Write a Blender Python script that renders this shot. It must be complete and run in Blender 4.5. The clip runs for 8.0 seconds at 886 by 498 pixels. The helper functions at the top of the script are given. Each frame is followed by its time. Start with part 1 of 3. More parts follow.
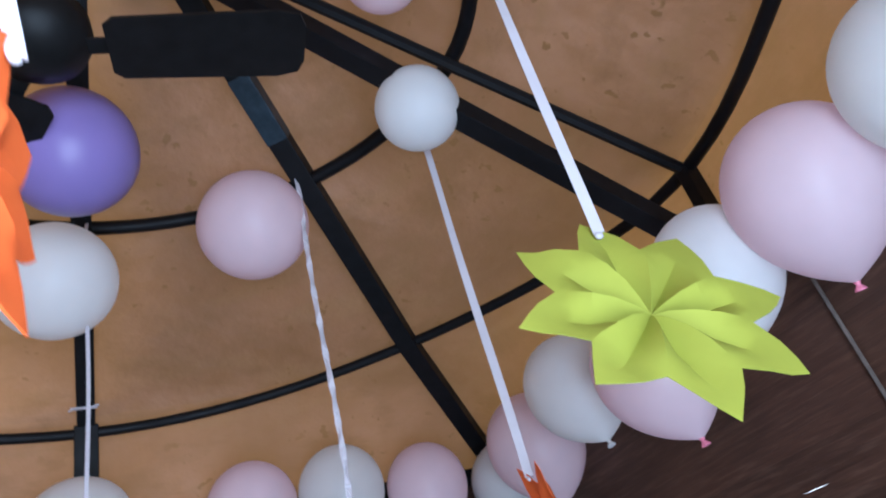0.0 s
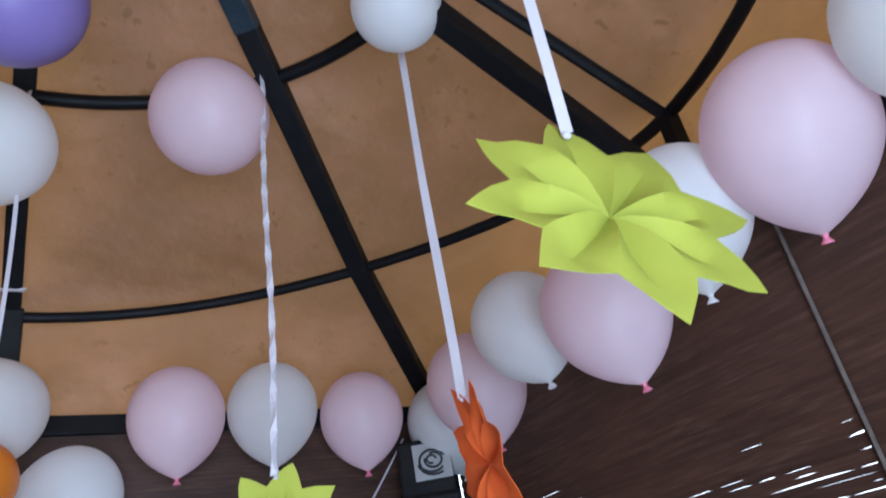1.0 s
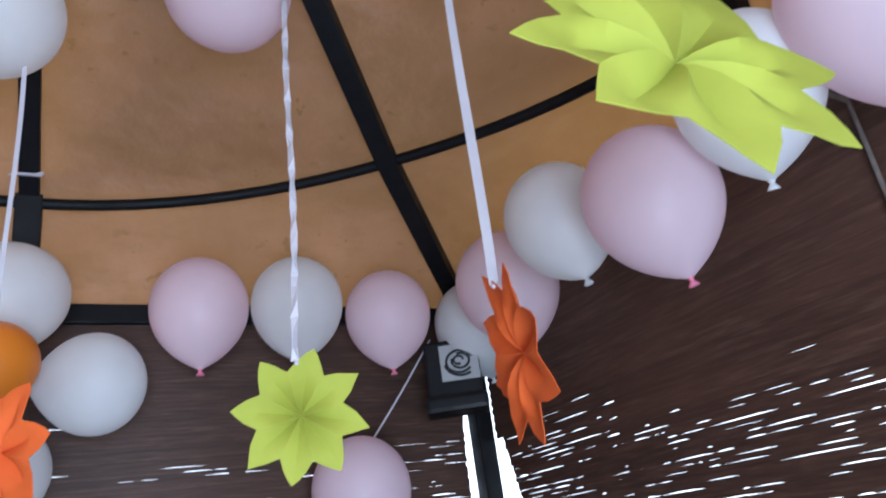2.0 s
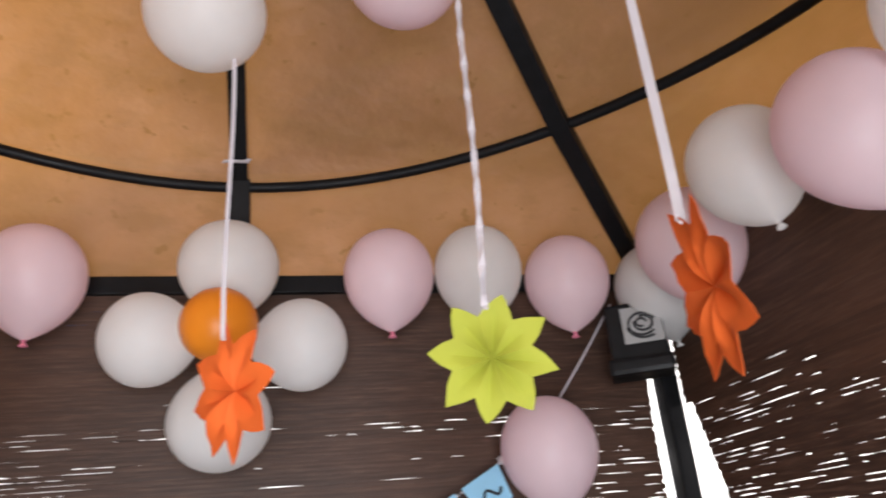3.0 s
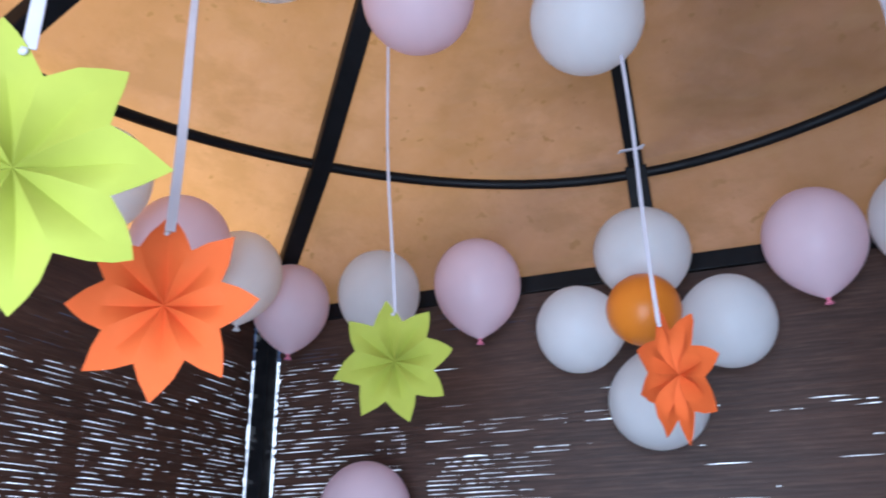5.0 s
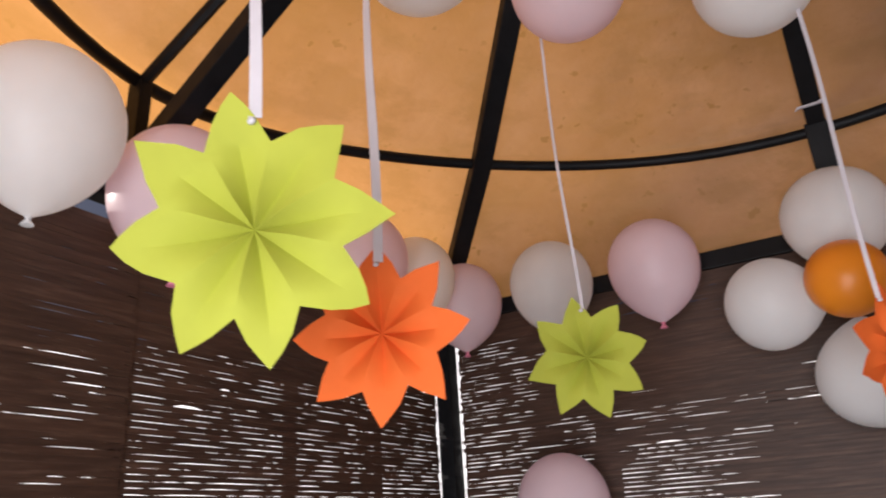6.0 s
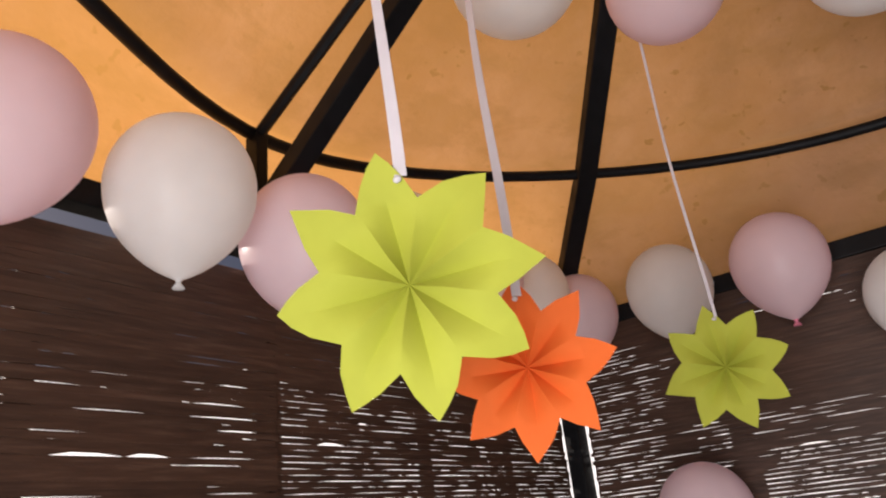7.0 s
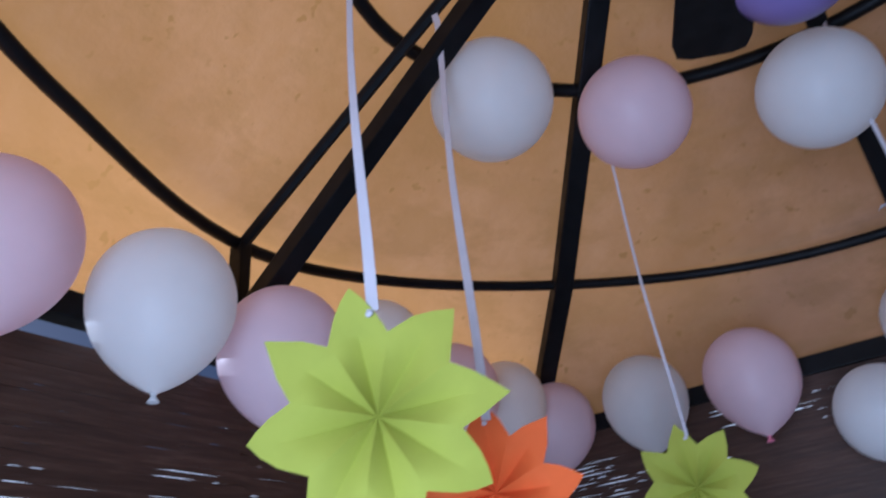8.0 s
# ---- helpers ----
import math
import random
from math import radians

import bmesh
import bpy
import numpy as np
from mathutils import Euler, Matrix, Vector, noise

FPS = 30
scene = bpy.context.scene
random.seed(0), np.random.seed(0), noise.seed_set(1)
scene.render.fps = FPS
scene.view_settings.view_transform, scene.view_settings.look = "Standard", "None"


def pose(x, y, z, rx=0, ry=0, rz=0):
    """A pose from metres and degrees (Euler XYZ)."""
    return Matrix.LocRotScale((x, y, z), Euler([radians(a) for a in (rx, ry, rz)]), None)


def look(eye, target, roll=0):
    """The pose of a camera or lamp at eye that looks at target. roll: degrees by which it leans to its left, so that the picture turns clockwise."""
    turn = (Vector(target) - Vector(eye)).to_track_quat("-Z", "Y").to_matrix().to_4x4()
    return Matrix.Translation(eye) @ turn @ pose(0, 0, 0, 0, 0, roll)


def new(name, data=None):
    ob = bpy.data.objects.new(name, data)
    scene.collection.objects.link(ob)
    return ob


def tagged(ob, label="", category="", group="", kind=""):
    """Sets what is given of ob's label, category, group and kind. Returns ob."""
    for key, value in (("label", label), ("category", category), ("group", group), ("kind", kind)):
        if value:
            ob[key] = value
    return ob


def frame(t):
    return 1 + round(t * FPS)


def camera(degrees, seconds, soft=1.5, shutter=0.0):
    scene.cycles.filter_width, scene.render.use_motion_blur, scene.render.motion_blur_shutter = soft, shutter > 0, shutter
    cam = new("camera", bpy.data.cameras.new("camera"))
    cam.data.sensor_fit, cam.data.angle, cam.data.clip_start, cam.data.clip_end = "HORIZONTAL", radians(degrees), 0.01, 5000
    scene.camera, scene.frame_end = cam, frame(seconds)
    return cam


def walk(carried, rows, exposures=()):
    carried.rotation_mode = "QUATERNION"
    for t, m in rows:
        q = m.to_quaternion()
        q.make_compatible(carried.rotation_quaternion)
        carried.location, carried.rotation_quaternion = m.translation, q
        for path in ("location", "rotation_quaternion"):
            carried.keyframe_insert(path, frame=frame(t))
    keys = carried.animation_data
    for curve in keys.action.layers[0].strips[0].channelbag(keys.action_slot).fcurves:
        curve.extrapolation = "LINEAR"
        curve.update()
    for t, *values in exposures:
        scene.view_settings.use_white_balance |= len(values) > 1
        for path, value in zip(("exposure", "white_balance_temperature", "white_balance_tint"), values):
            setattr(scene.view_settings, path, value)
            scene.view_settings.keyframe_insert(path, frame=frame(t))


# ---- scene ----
cam = camera(62.8, 8.0, soft=1.9, shutter=0.4)
PATH = [
    (0, (0.033, -2.106, 1.536), (0.894, -0.617, 2.558), -17.4),
    (0.5, (0.062, -2.06, 1.497), (0.975, -0.575, 2.478), -13.9),
    (1, (0.092, -2.009, 1.478), (1.028, -0.504, 2.406), -11.0),
    (2.5, (0.142, -1.884, 1.427), (0.889, -0.172, 2.143), -6.9),
    (3, (0.1, -1.896, 1.376), (0.548, -0.111, 2.158), -5.4),
    (3.5, (0.062, -1.913, 1.403), (0.284, -0.074, 2.158), -4.4),
    (4, (0.059, -1.925, 1.392), (-0.012, -0.091, 2.187), -3.2),
    (4.5, (0.016, -1.961, 1.416), (-0.271, -0.14, 2.19), -2.9),
    (5, (0.027, -1.963, 1.39), (-0.536, -0.206, 2.162), -1.8),
    (6.5, (-0.085, -2.048, 1.476), (-1.106, -0.482, 2.188), -5.3),
    (7, (-0.092, -2.071, 1.49), (-1.195, -0.582, 2.242), -6.4),
    (7.5, (-0.084, -2.096, 1.501), (-1.196, -0.666, 2.348), -7.5),
    (8, (-0.041, -2.101, 1.519), (-1.032, -0.658, 2.487), -6.0),
]
EXPOSURES = [
    (0.0, 0.38, 5000, 8), (1.2, 0.38, 5050, 8), (2.4, 0.50, 5200, 9), (2.9, 0.56, 6350, 13), (3.6, 0.60, 7000, 19),
    (4.2, 0.57, 6500, 14), (4.5, 0.53, 5800, 11), (4.8, 0.46, 5150, 10), (5.2, 0.43, 4850, 10),
    (6.3, 0.02, 7000, 18), (7.2, -0.03, 6900, 18), (7.6, -0.20, 5800, 14), (8.0, -0.36, 4700, 14)]
walk(cam, [(t, look(eye, target, roll)) for t, eye, target, roll in PATH], EXPOSURES)

# ---- light ----
SUN_FROM = Vector((-0.92, -0.25, 0.28)).normalized()
world = bpy.data.worlds.new("sky")
scene.world = world
world.use_nodes = True
wn = world.node_tree.nodes
sky = wn.new("ShaderNodeTexSky")
sky.sky_type = "NISHITA"
sky.sun_disc = False
sky.air_density, sky.dust_density = 0.3, 2.0
sky.sun_elevation = math.asin(SUN_FROM.z)
sky.sun_rotation = math.atan2(SUN_FROM.x, SUN_FROM.y)
world.node_tree.links.new(sky.outputs[0], wn["Background"].inputs[0])
wn["Background"].inputs[1].default_value = 0.05
sun = new("sun", bpy.data.lights.new("sun", "SUN"))
sun.data.energy, sun.data.angle, sun.data.color = 5.0, radians(0.6), (1.0, 0.95, 0.86)
sun.matrix_world = look((0, 0, 0), -SUN_FROM)
# daylight through the doorway behind the camera
day = new("door_daylight", bpy.data.lights.new("door_daylight", "AREA"))
day.data.shape, day.data.size, day.data.size_y = "RECTANGLE", 1.0, 1.9
day.data.energy, day.data.color = 52, (0.90, 0.96, 1.0)
day.matrix_world = look((0.0, -2.62, 1.0), (0.0, 0.0, 1.5))


# ---- materials ----
def shader(name):
    m = bpy.data.materials.new(name)
    m.use_nodes = True
    nt = m.node_tree
    return m, nt, nt.nodes, nt.links, nt.nodes["Principled BSDF"]


def ramp(nt, fac, stops):
    r = nt.nodes.new("ShaderNodeValToRGB")
    while len(r.color_ramp.elements) < len(stops):
        r.color_ramp.elements.new(0.5)
    for e, (p, c) in zip(r.color_ramp.elements, stops):
        e.position, e.color = p, (*c, 1)
    nt.links.new(fac, r.inputs[0])
    return r.outputs[0]


def noise_at(nt, scale, detail=4, stretch=None, rough=0.55):
    co = nt.nodes.new("ShaderNodeTexCoord")
    out = co.outputs["Object"]
    if stretch:
        mp = nt.nodes.new("ShaderNodeMapping")
        mp.inputs["Scale"].default_value = stretch
        nt.links.new(out, mp.inputs[0])
        out = mp.outputs[0]
    n = nt.nodes.new("ShaderNodeTexNoise")
    n.inputs["Scale"].default_value, n.inputs["Detail"].default_value, n.inputs["Roughness"].default_value = scale, detail, rough
    nt.links.new(out, n.inputs[0])
    return n.outputs["Fac"]


def mixed(nt, fac, a, b, mode="MIX"):
    mx = nt.nodes.new("ShaderNodeMix")
    mx.data_type, mx.blend_type = "RGBA", mode
    for sock, val in ((mx.inputs[0], fac), (mx.inputs[6], a), (mx.inputs[7], b)):
        if isinstance(val, (int, float)):
            sock.default_value = val
        elif isinstance(val, tuple):
            sock.default_value = (*val, 1)
        else:
            nt.links.new(val, sock)
    return mx.outputs[2]


def bumped(nt, bsdf, height, strength, distance):
    b = nt.nodes.new("ShaderNodeBump")
    b.inputs["Strength"].default_value, b.inputs["Distance"].default_value = strength, distance
    nt.links.new(height, b.inputs["Height"])
    nt.links.new(b.outputs[0], bsdf.inputs["Normal"])
    return b.outputs[0]


def let_through(nt, bsdf, colour, share, normal=None):
    """Adds light that passes through a thin sheet."""
    tr = nt.nodes.new("ShaderNodeBsdfTranslucent")
    if isinstance(colour, tuple):
        tr.inputs[0].default_value = (*colour, 1)
    else:
        nt.links.new(colour, tr.inputs[0])
    mx = nt.nodes.new("ShaderNodeMixShader")
    mx.inputs[0].default_value = share
    nt.links.new(bsdf.outputs[0], mx.inputs[1])
    nt.links.new(tr.outputs[0], mx.inputs[2])
    nt.links.new(mx.outputs[0], nt.nodes["Material Output"].inputs[0])


def roof_material(name, share):
    m, nt, nodes, links, b = shader(name)
    big = noise_at(nt, 1.6, 5)
    small = noise_at(nt, 22, 6)
    base = ramp(nt, big, [(0.34, (0.135, 0.069, 0.047)), (0.50, (0.255, 0.132, 0.089)), (0.66, (0.38, 0.212, 0.147))])
    base = mixed(nt, 0.35, base, ramp(nt, small, [(0.35, (0.45, 0.36, 0.30)), (0.65, (0.62, 0.60, 0.58))]), "OVERLAY")
    streak = noise_at(nt, 3.2, 5, (1, 1, 6))
    base = mixed(nt, ramp(nt, streak, [(0.54, (0, 0, 0)), (0.68, (0.55, 0.55, 0.55))]), base, (0.24, 0.14, 0.08))
    smudge = noise_at(nt, 4.5, 6, (1.0, 1.0, 2.5), 0.62)
    base = mixed(nt, ramp(nt, smudge, [(0.48, (0, 0, 0)), (0.62, (0.65, 0.65, 0.65))]), base, (0.13, 0.070, 0.047))
    # specks and mould spots
    spots = noise_at(nt, 26, 2)
    patch = noise_at(nt, 2.7, 2)
    sp = nodes.new("ShaderNodeMath")
    sp.operation = "MULTIPLY"
    links.new(ramp(nt, spots, [(0.65, (0, 0, 0)), (0.70, (1, 1, 1))]), sp.inputs[0])
    links.new(ramp(nt, patch, [(0.45, (0, 0, 0)), (0.54, (0.9, 0.9, 0.9))]), sp.inputs[1])
    base = mixed(nt, sp.outputs[0], base, (0.10, 0.055, 0.03))
    links.new(base, b.inputs["Base Color"])
    b.inputs["Roughness"].default_value = 0.62
    wr = noise_at(nt, 5, 5)
    bumped(nt, b, wr, 0.8, 0.055)
    warm = mixed(nt, 0.70, base, (1.0, 0.48, 0.12))
    let_through(nt, b, warm, share)
    return m


def metal_material(name, colour, rough):
    m, nt, nodes, links, b = shader(name)
    n = noise_at(nt, 30, 5)
    links.new(ramp(nt, n, [(0.3, tuple(c * 0.7 for c in colour)), (0.7, tuple(c * 1.35 for c in colour))]), b.inputs["Base Color"])
    b.inputs["Specular IOR Level"].default_value = 0.18
    links.new(ramp(nt, noise_at(nt, 9, 4), [(0.3, (rough * 0.75,) * 3), (0.7, (rough * 1.3,) * 3)]), b.inputs["Roughness"])
    bumped(nt, b, n, 0.15, 0.002)
    return m


def slat_material():
    m, nt, nodes, links, b = shader("stained_bamboo")
    grain = noise_at(nt, 11, 6, (1.0, 1.0, 12.0), 0.62)
    wide = noise_at(nt, 1.7, 4)
    info = nodes.new("ShaderNodeObjectInfo")
    base = ramp(nt, grain, [(0.25, (0.022, 0.0100, 0.0066)), (0.52, (0.050, 0.0238, 0.0148)), (0.78, (0.102, 0.057, 0.039))])
    base = mixed(nt, ramp(nt, wide, [(0.35, (0, 0, 0)), (0.7, (0.6, 0.6, 0.6))]), base, (0.072, 0.032, 0.018))
    dim = nodes.new("ShaderNodeMapRange")
    dim.inputs[3].default_value, dim.inputs[4].default_value = 0.82, 1.12
    links.new(info.outputs["Random"], dim.inputs[0])
    hsv = nodes.new("ShaderNodeHueSaturation")
    links.new(dim.outputs[0], hsv.inputs["Value"])
    links.new(base, hsv.inputs["Color"])
    links.new(hsv.outputs[0], b.inputs["Base Color"])
    b.inputs["Roughness"].default_value = 0.55
    b.inputs["Specular IOR Level"].default_value = 0.35
    bumped(nt, b, grain, 0.3, 0.002)
    return m


def latex_material(name, colour, share=0.46, rough=0.34):
    m, nt, nodes, links, b = shader(name)
    n = noise_at(nt, 7, 3)
    c = ramp(nt, n, [(0.3, tuple(x * 0.96 for x in colour)), (0.7, tuple(min(1, x * 1.03) for x in colour))])
    links.new(c, b.inputs["Base Color"])
    b.inputs["Roughness"].default_value = rough
    b.inputs["Specular IOR Level"].default_value = 0.35
    let_through(nt, b, c, share)
    return m


def paper_material(name, colour, share=0.18):
    m, nt, nodes, links, b = shader(name)
    n = noise_at(nt, 120, 5)
    w = noise_at(nt, 14, 3)
    c = ramp(nt, w, [(0.3, tuple(x * 0.93 for x in colour)), (0.7, tuple(min(1, x * 1.04) for x in colour))])
    links.new(c, b.inputs["Base Color"])
    b.inputs["Roughness"].default_value = 0.75
    b.inputs["Specular IOR Level"].default_value = 0.25
    bumped(nt, b, n, 0.12, 0.0008)
    let_through(nt, b, c, share)
    return m


def plain_material(name, colour, rough=0.6, vary=0.15, scale=18):
    m, nt, nodes, links, b = shader(name)
    n = noise_at(nt, scale, 5)
    links.new(ramp(nt, n, [(0.3, tuple(x * (1 - vary) for x in colour)), (0.7, tuple(min(1, x * (1 + vary)) for x in colour))]), b.inputs["Base Color"])
    b.inputs["Roughness"].default_value = rough
    bumped(nt, b, n, 0.2, 0.002)
    return m


ROOF = roof_material("tan_roof_sheet", 0.44)
SKIRT = roof_material("thin_tan_valance", 0.50)
STEEL = metal_material("black_painted_steel", (0.0045, 0.0045, 0.0055), 0.5)
# steel with a bluish reflection put into its colour
BLUE_SHEEN = metal_material("blue_grey_sheen", (0.022, 0.034, 0.046), 0.35)
FANBLACK = metal_material("dark_fan_plastic", (0.0065, 0.0065, 0.007), 0.45)
SLAT = slat_material()
WHITE = latex_material("white_latex", (0.94, 0.94, 0.94), 0.60)
PINK = latex_material("pale_pink_latex", (0.94, 0.78, 0.83), 0.58)
PURPLE = latex_material("violet_latex", (0.26, 0.19, 0.47), 0.2)
ORANGE = latex_material("orange_latex", (0.85, 0.27, 0.02), 0.2)
PINK_KNOT = latex_material("pink_knot_latex", (0.80, 0.25, 0.36), 0.15)
LIME = paper_material("yellow_green_paper", (0.43, 0.452, 0.056))
TANGERINE = paper_material("orange_paper", (0.85, 0.16, 0.03))
RIBBON = paper_material("white_ribbon", (0.70, 0.66, 0.70), 0.25)
FLOOR = plain_material("grey_cement", (0.42, 0.40, 0.37), 0.8, 0.2, 6)
GROUND = plain_material("dry_earth", (0.26, 0.21, 0.15), 0.9, 0.25, 3)
PANEL_WHITE = plain_material("white_lamp_panel", (0.30, 0.30, 0.30), 0.5, 0.05)
FLAG_BLUE = paper_material("light_blue_card", (0.30, 0.58, 0.78), 0.2)
INK = plain_material("black_ink", (0.012, 0.012, 0.015), 0.6)


# ---- building helpers ----
def finish(bm, name, material, smooth=False):
    me = bpy.data.meshes.new(name)
    bmesh.ops.recalc_face_normals(bm, faces=bm.faces)
    for f in bm.faces:
        f.smooth = smooth
    bm.to_mesh(me)
    bm.free()
    me.materials.append(material)
    return new(name, me)


def part(name, bm, material, parent, label="", smooth=False):
    ob = finish(bm, name, material, smooth)
    ob.parent = parent
    if label:
        tagged(ob, label)
    return ob


def holder(name, at):
    e = new(name)
    e.location = at
    bpy.context.view_layer.update()
    return e


def keep_place(ob):
    """Keeps a child, built in world metres, where it is under its moved parent."""
    ob.matrix_parent_inverse = ob.parent.matrix_world.inverted()
    return ob


def box(bm, size, m, bevel=0.0):
    r = bmesh.ops.create_cube(bm, size=1, matrix=m @ Matrix.Diagonal((*size, 1)))
    if bevel:
        es = list({e for v in r["verts"] for e in v.link_edges})
        bmesh.ops.bevel(bm, geom=es, offset=bevel, segments=2, affect="EDGES", profile=0.7)


def bar(bm, a, b, w, h, bevel=0.004, up=(0, 0, 1)):
    a, b = Vector(a), Vector(b)
    d = (b - a).normalized()
    s = d.cross(Vector(up)).normalized()
    u = s.cross(d).normalized()
    m = Matrix((s, d, u)).transposed().to_4x4()
    m.translation = (a + b) / 2
    box(bm, (w, (b - a).length, h), m, bevel)


def tube(bm, pts, radius, sides=8, closed=False, flat=1.0):
    pts = [Vector(p) for p in pts]
    n = len(pts)
    rings = []
    for i, p in enumerate(pts):
        d = (pts[(i + 1) % n] - pts[i - 1]) if closed or 0 < i < n - 1 else (pts[1] - pts[0] if i == 0 else pts[-1] - pts[-2])
        d.normalize()
        s = d.cross(Vector((0.02, 1, 0.03)) if abs(d.z) > 0.8 else Vector((0, 0, 1))).normalized()
        u = s.cross(d)
        r = radius(i / (n - 1)) if callable(radius) else radius
        rings.append([bm.verts.new(p + r * (math.cos(2 * math.pi * k / sides) * s + flat * math.sin(2 * math.pi * k / sides) * u)) for k in range(sides)])
    for i in range(n if closed else n - 1):
        a, b = rings[i], rings[(i + 1) % n]
        for k in range(sides):
            bm.faces.new((a[k], a[(k + 1) % sides], b[(k + 1) % sides], b[k]))
    if not closed:
        bm.faces.new(rings[0][::-1])
        bm.faces.new(rings[-1])


def lathe(bm, prof, sides=40, m=Matrix()):
    rows = []
    for r, z in prof:
        rows.append([bm.verts.new(m @ Vector((r * math.cos(2 * math.pi * k / sides), r * math.sin(2 * math.pi * k / sides), z))) for k in range(sides)] if r > 1e-6
                    else [bm.verts.new(m @ Vector((0, 0, z)))])
    for a, b in zip(rows, rows[1:]):
        for k in range(sides):
            q = [a[k % len(a)], a[(k + 1) % len(a)], b[(k + 1) % len(b)], b[k % len(b)]]
            q = list(dict.fromkeys(q))
            if len(q) > 2:
                bm.faces.new(q)


# ---- the hut ----
HX, Y0, Y1, ZE = 1.22, 0.02, -2.62, 2.10
RC, R1, Z1, R2, Z2, ZTOP = -1.30, 1.25, 2.39, 0.755, 2.69, 3.14


def squeeze(deg):
    """The hoops are a little flattened on the doorway side."""
    f = min(1.0, max(0.0, (abs((deg + 180) % 360 - 180) - 75) / 36))
    return 1 - 0.10 * f * f * (3 - 2 * f)


def ring_point(r, z, deg):
    a = radians(deg)
    r = r * squeeze(deg)
    return Vector((r * math.sin(a), RC + r * math.cos(a), z))


CORNER_A = math.degrees(math.atan2(HX, Y0 - RC))
RIB_A = CORNER_A - 0.8


def build_floor():
    bm = bmesh.new()
    box(bm, (2.7, 2.9, 0.06), pose(0, RC, -0.03), 0.005)
    tagged(finish(bm, "floor", FLOOR), "worn grey cement floor of the hut", "floor", kind="structure")
    bm = bmesh.new()
    bmesh.ops.create_grid(bm, x_segments=24, y_segments=24, size=400, matrix=pose(0, 0, -0.07))
    tagged(finish(bm, "ground", GROUND), "dry earth ground round the hut", "ground", kind="structure")


def build_glow_backdrop():
    """An added glowing cylinder for the overexposed pale distance round the hut."""
    m, nt, nodes, links, b = shader("glowing_backdrop")
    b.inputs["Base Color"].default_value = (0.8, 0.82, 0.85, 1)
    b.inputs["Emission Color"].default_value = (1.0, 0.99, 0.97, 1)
    # emission of its own, so the chinks show white
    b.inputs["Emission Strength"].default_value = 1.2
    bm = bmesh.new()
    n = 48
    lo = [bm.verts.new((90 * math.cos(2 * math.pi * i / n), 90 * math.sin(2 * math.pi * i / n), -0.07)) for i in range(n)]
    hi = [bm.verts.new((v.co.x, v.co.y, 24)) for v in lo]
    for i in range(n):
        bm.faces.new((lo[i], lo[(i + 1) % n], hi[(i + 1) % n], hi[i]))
    tagged(finish(bm, "backdrop", m, True), "pale glowing backdrop standing in for the bright sky beyond the hut", "backdrop", kind="structure")


def build_roof():
    """Tan sheet: a low cone down to the round hoop, then a skirt down to the square eaves."""
    bm = bmesh.new()
    n = 144
    rows = []
    for k in range(25):
        f = k / 24
        r = 0.04 + (R1 + 0.02 - 0.04) * f
        z = (ZTOP + 0.035) + (Z1 + 0.03 - ZTOP - 0.035) * f
        row = []
        for i in range(n):
            a = 2 * math.pi * i / n
            w = 0.010 * noise.noise((3 * r * math.cos(a), 3 * r * math.sin(a), 1.7)) + 0.006 * noise.noise((16 * a, 5 * r, 4.2)) * f + 0.010 * abs(math.sin(4 * a)) * math.sin(math.pi * f)
            q = r * squeeze(360 * i / n)
            row.append(bm.verts.new((q * math.sin(a), RC + q * math.cos(a), z + w)))
        rows.append(row)
    for k in range(1, 6):
        f = k / 5
        row = []
        for i in range(n):
            a = 2 * math.pi * i / n
            s, c = math.sin(a), math.cos(a)
            hit = min(HX / abs(s) if abs(s) > 1e-6 else 9, (Y0 - RC) / abs(c) if abs(c) > 1e-6 else 9)
            r0, r1 = (R1 + 0.02) * squeeze(360 * i / n), hit + 0.015
            r, z = r0 + (r1 - r0) * f, Z1 + 0.03 + (ZE + 0.028 - Z1 - 0.03) * f
            w = 0.006 * noise.noise((4 * r * s, 4 * r * c, 5.1)) * math.sin(math.pi * f)
            row.append(bm.verts.new((r * s, RC + r * c, z + w)))
        rows.append(row)
    top = bm.verts.new((0, RC, ZTOP + 0.05))
    for i in range(n):
        j = (i + 1) % n
        bm.faces.new((top, rows[0][i], rows[0][j]))
        for k, (a, b) in enumerate(zip(rows, rows[1:])):
            bm.faces.new((a[i], b[i], b[j], a[j])).material_index = int(k >= 24)
    ob = finish(bm, "ceiling", ROOF, True)
    ob.data.materials.append(SKIRT)
    tagged(ob, "tan weathered sheet roof lining, sunlit and glowing on one side", "ceiling", kind="structure")


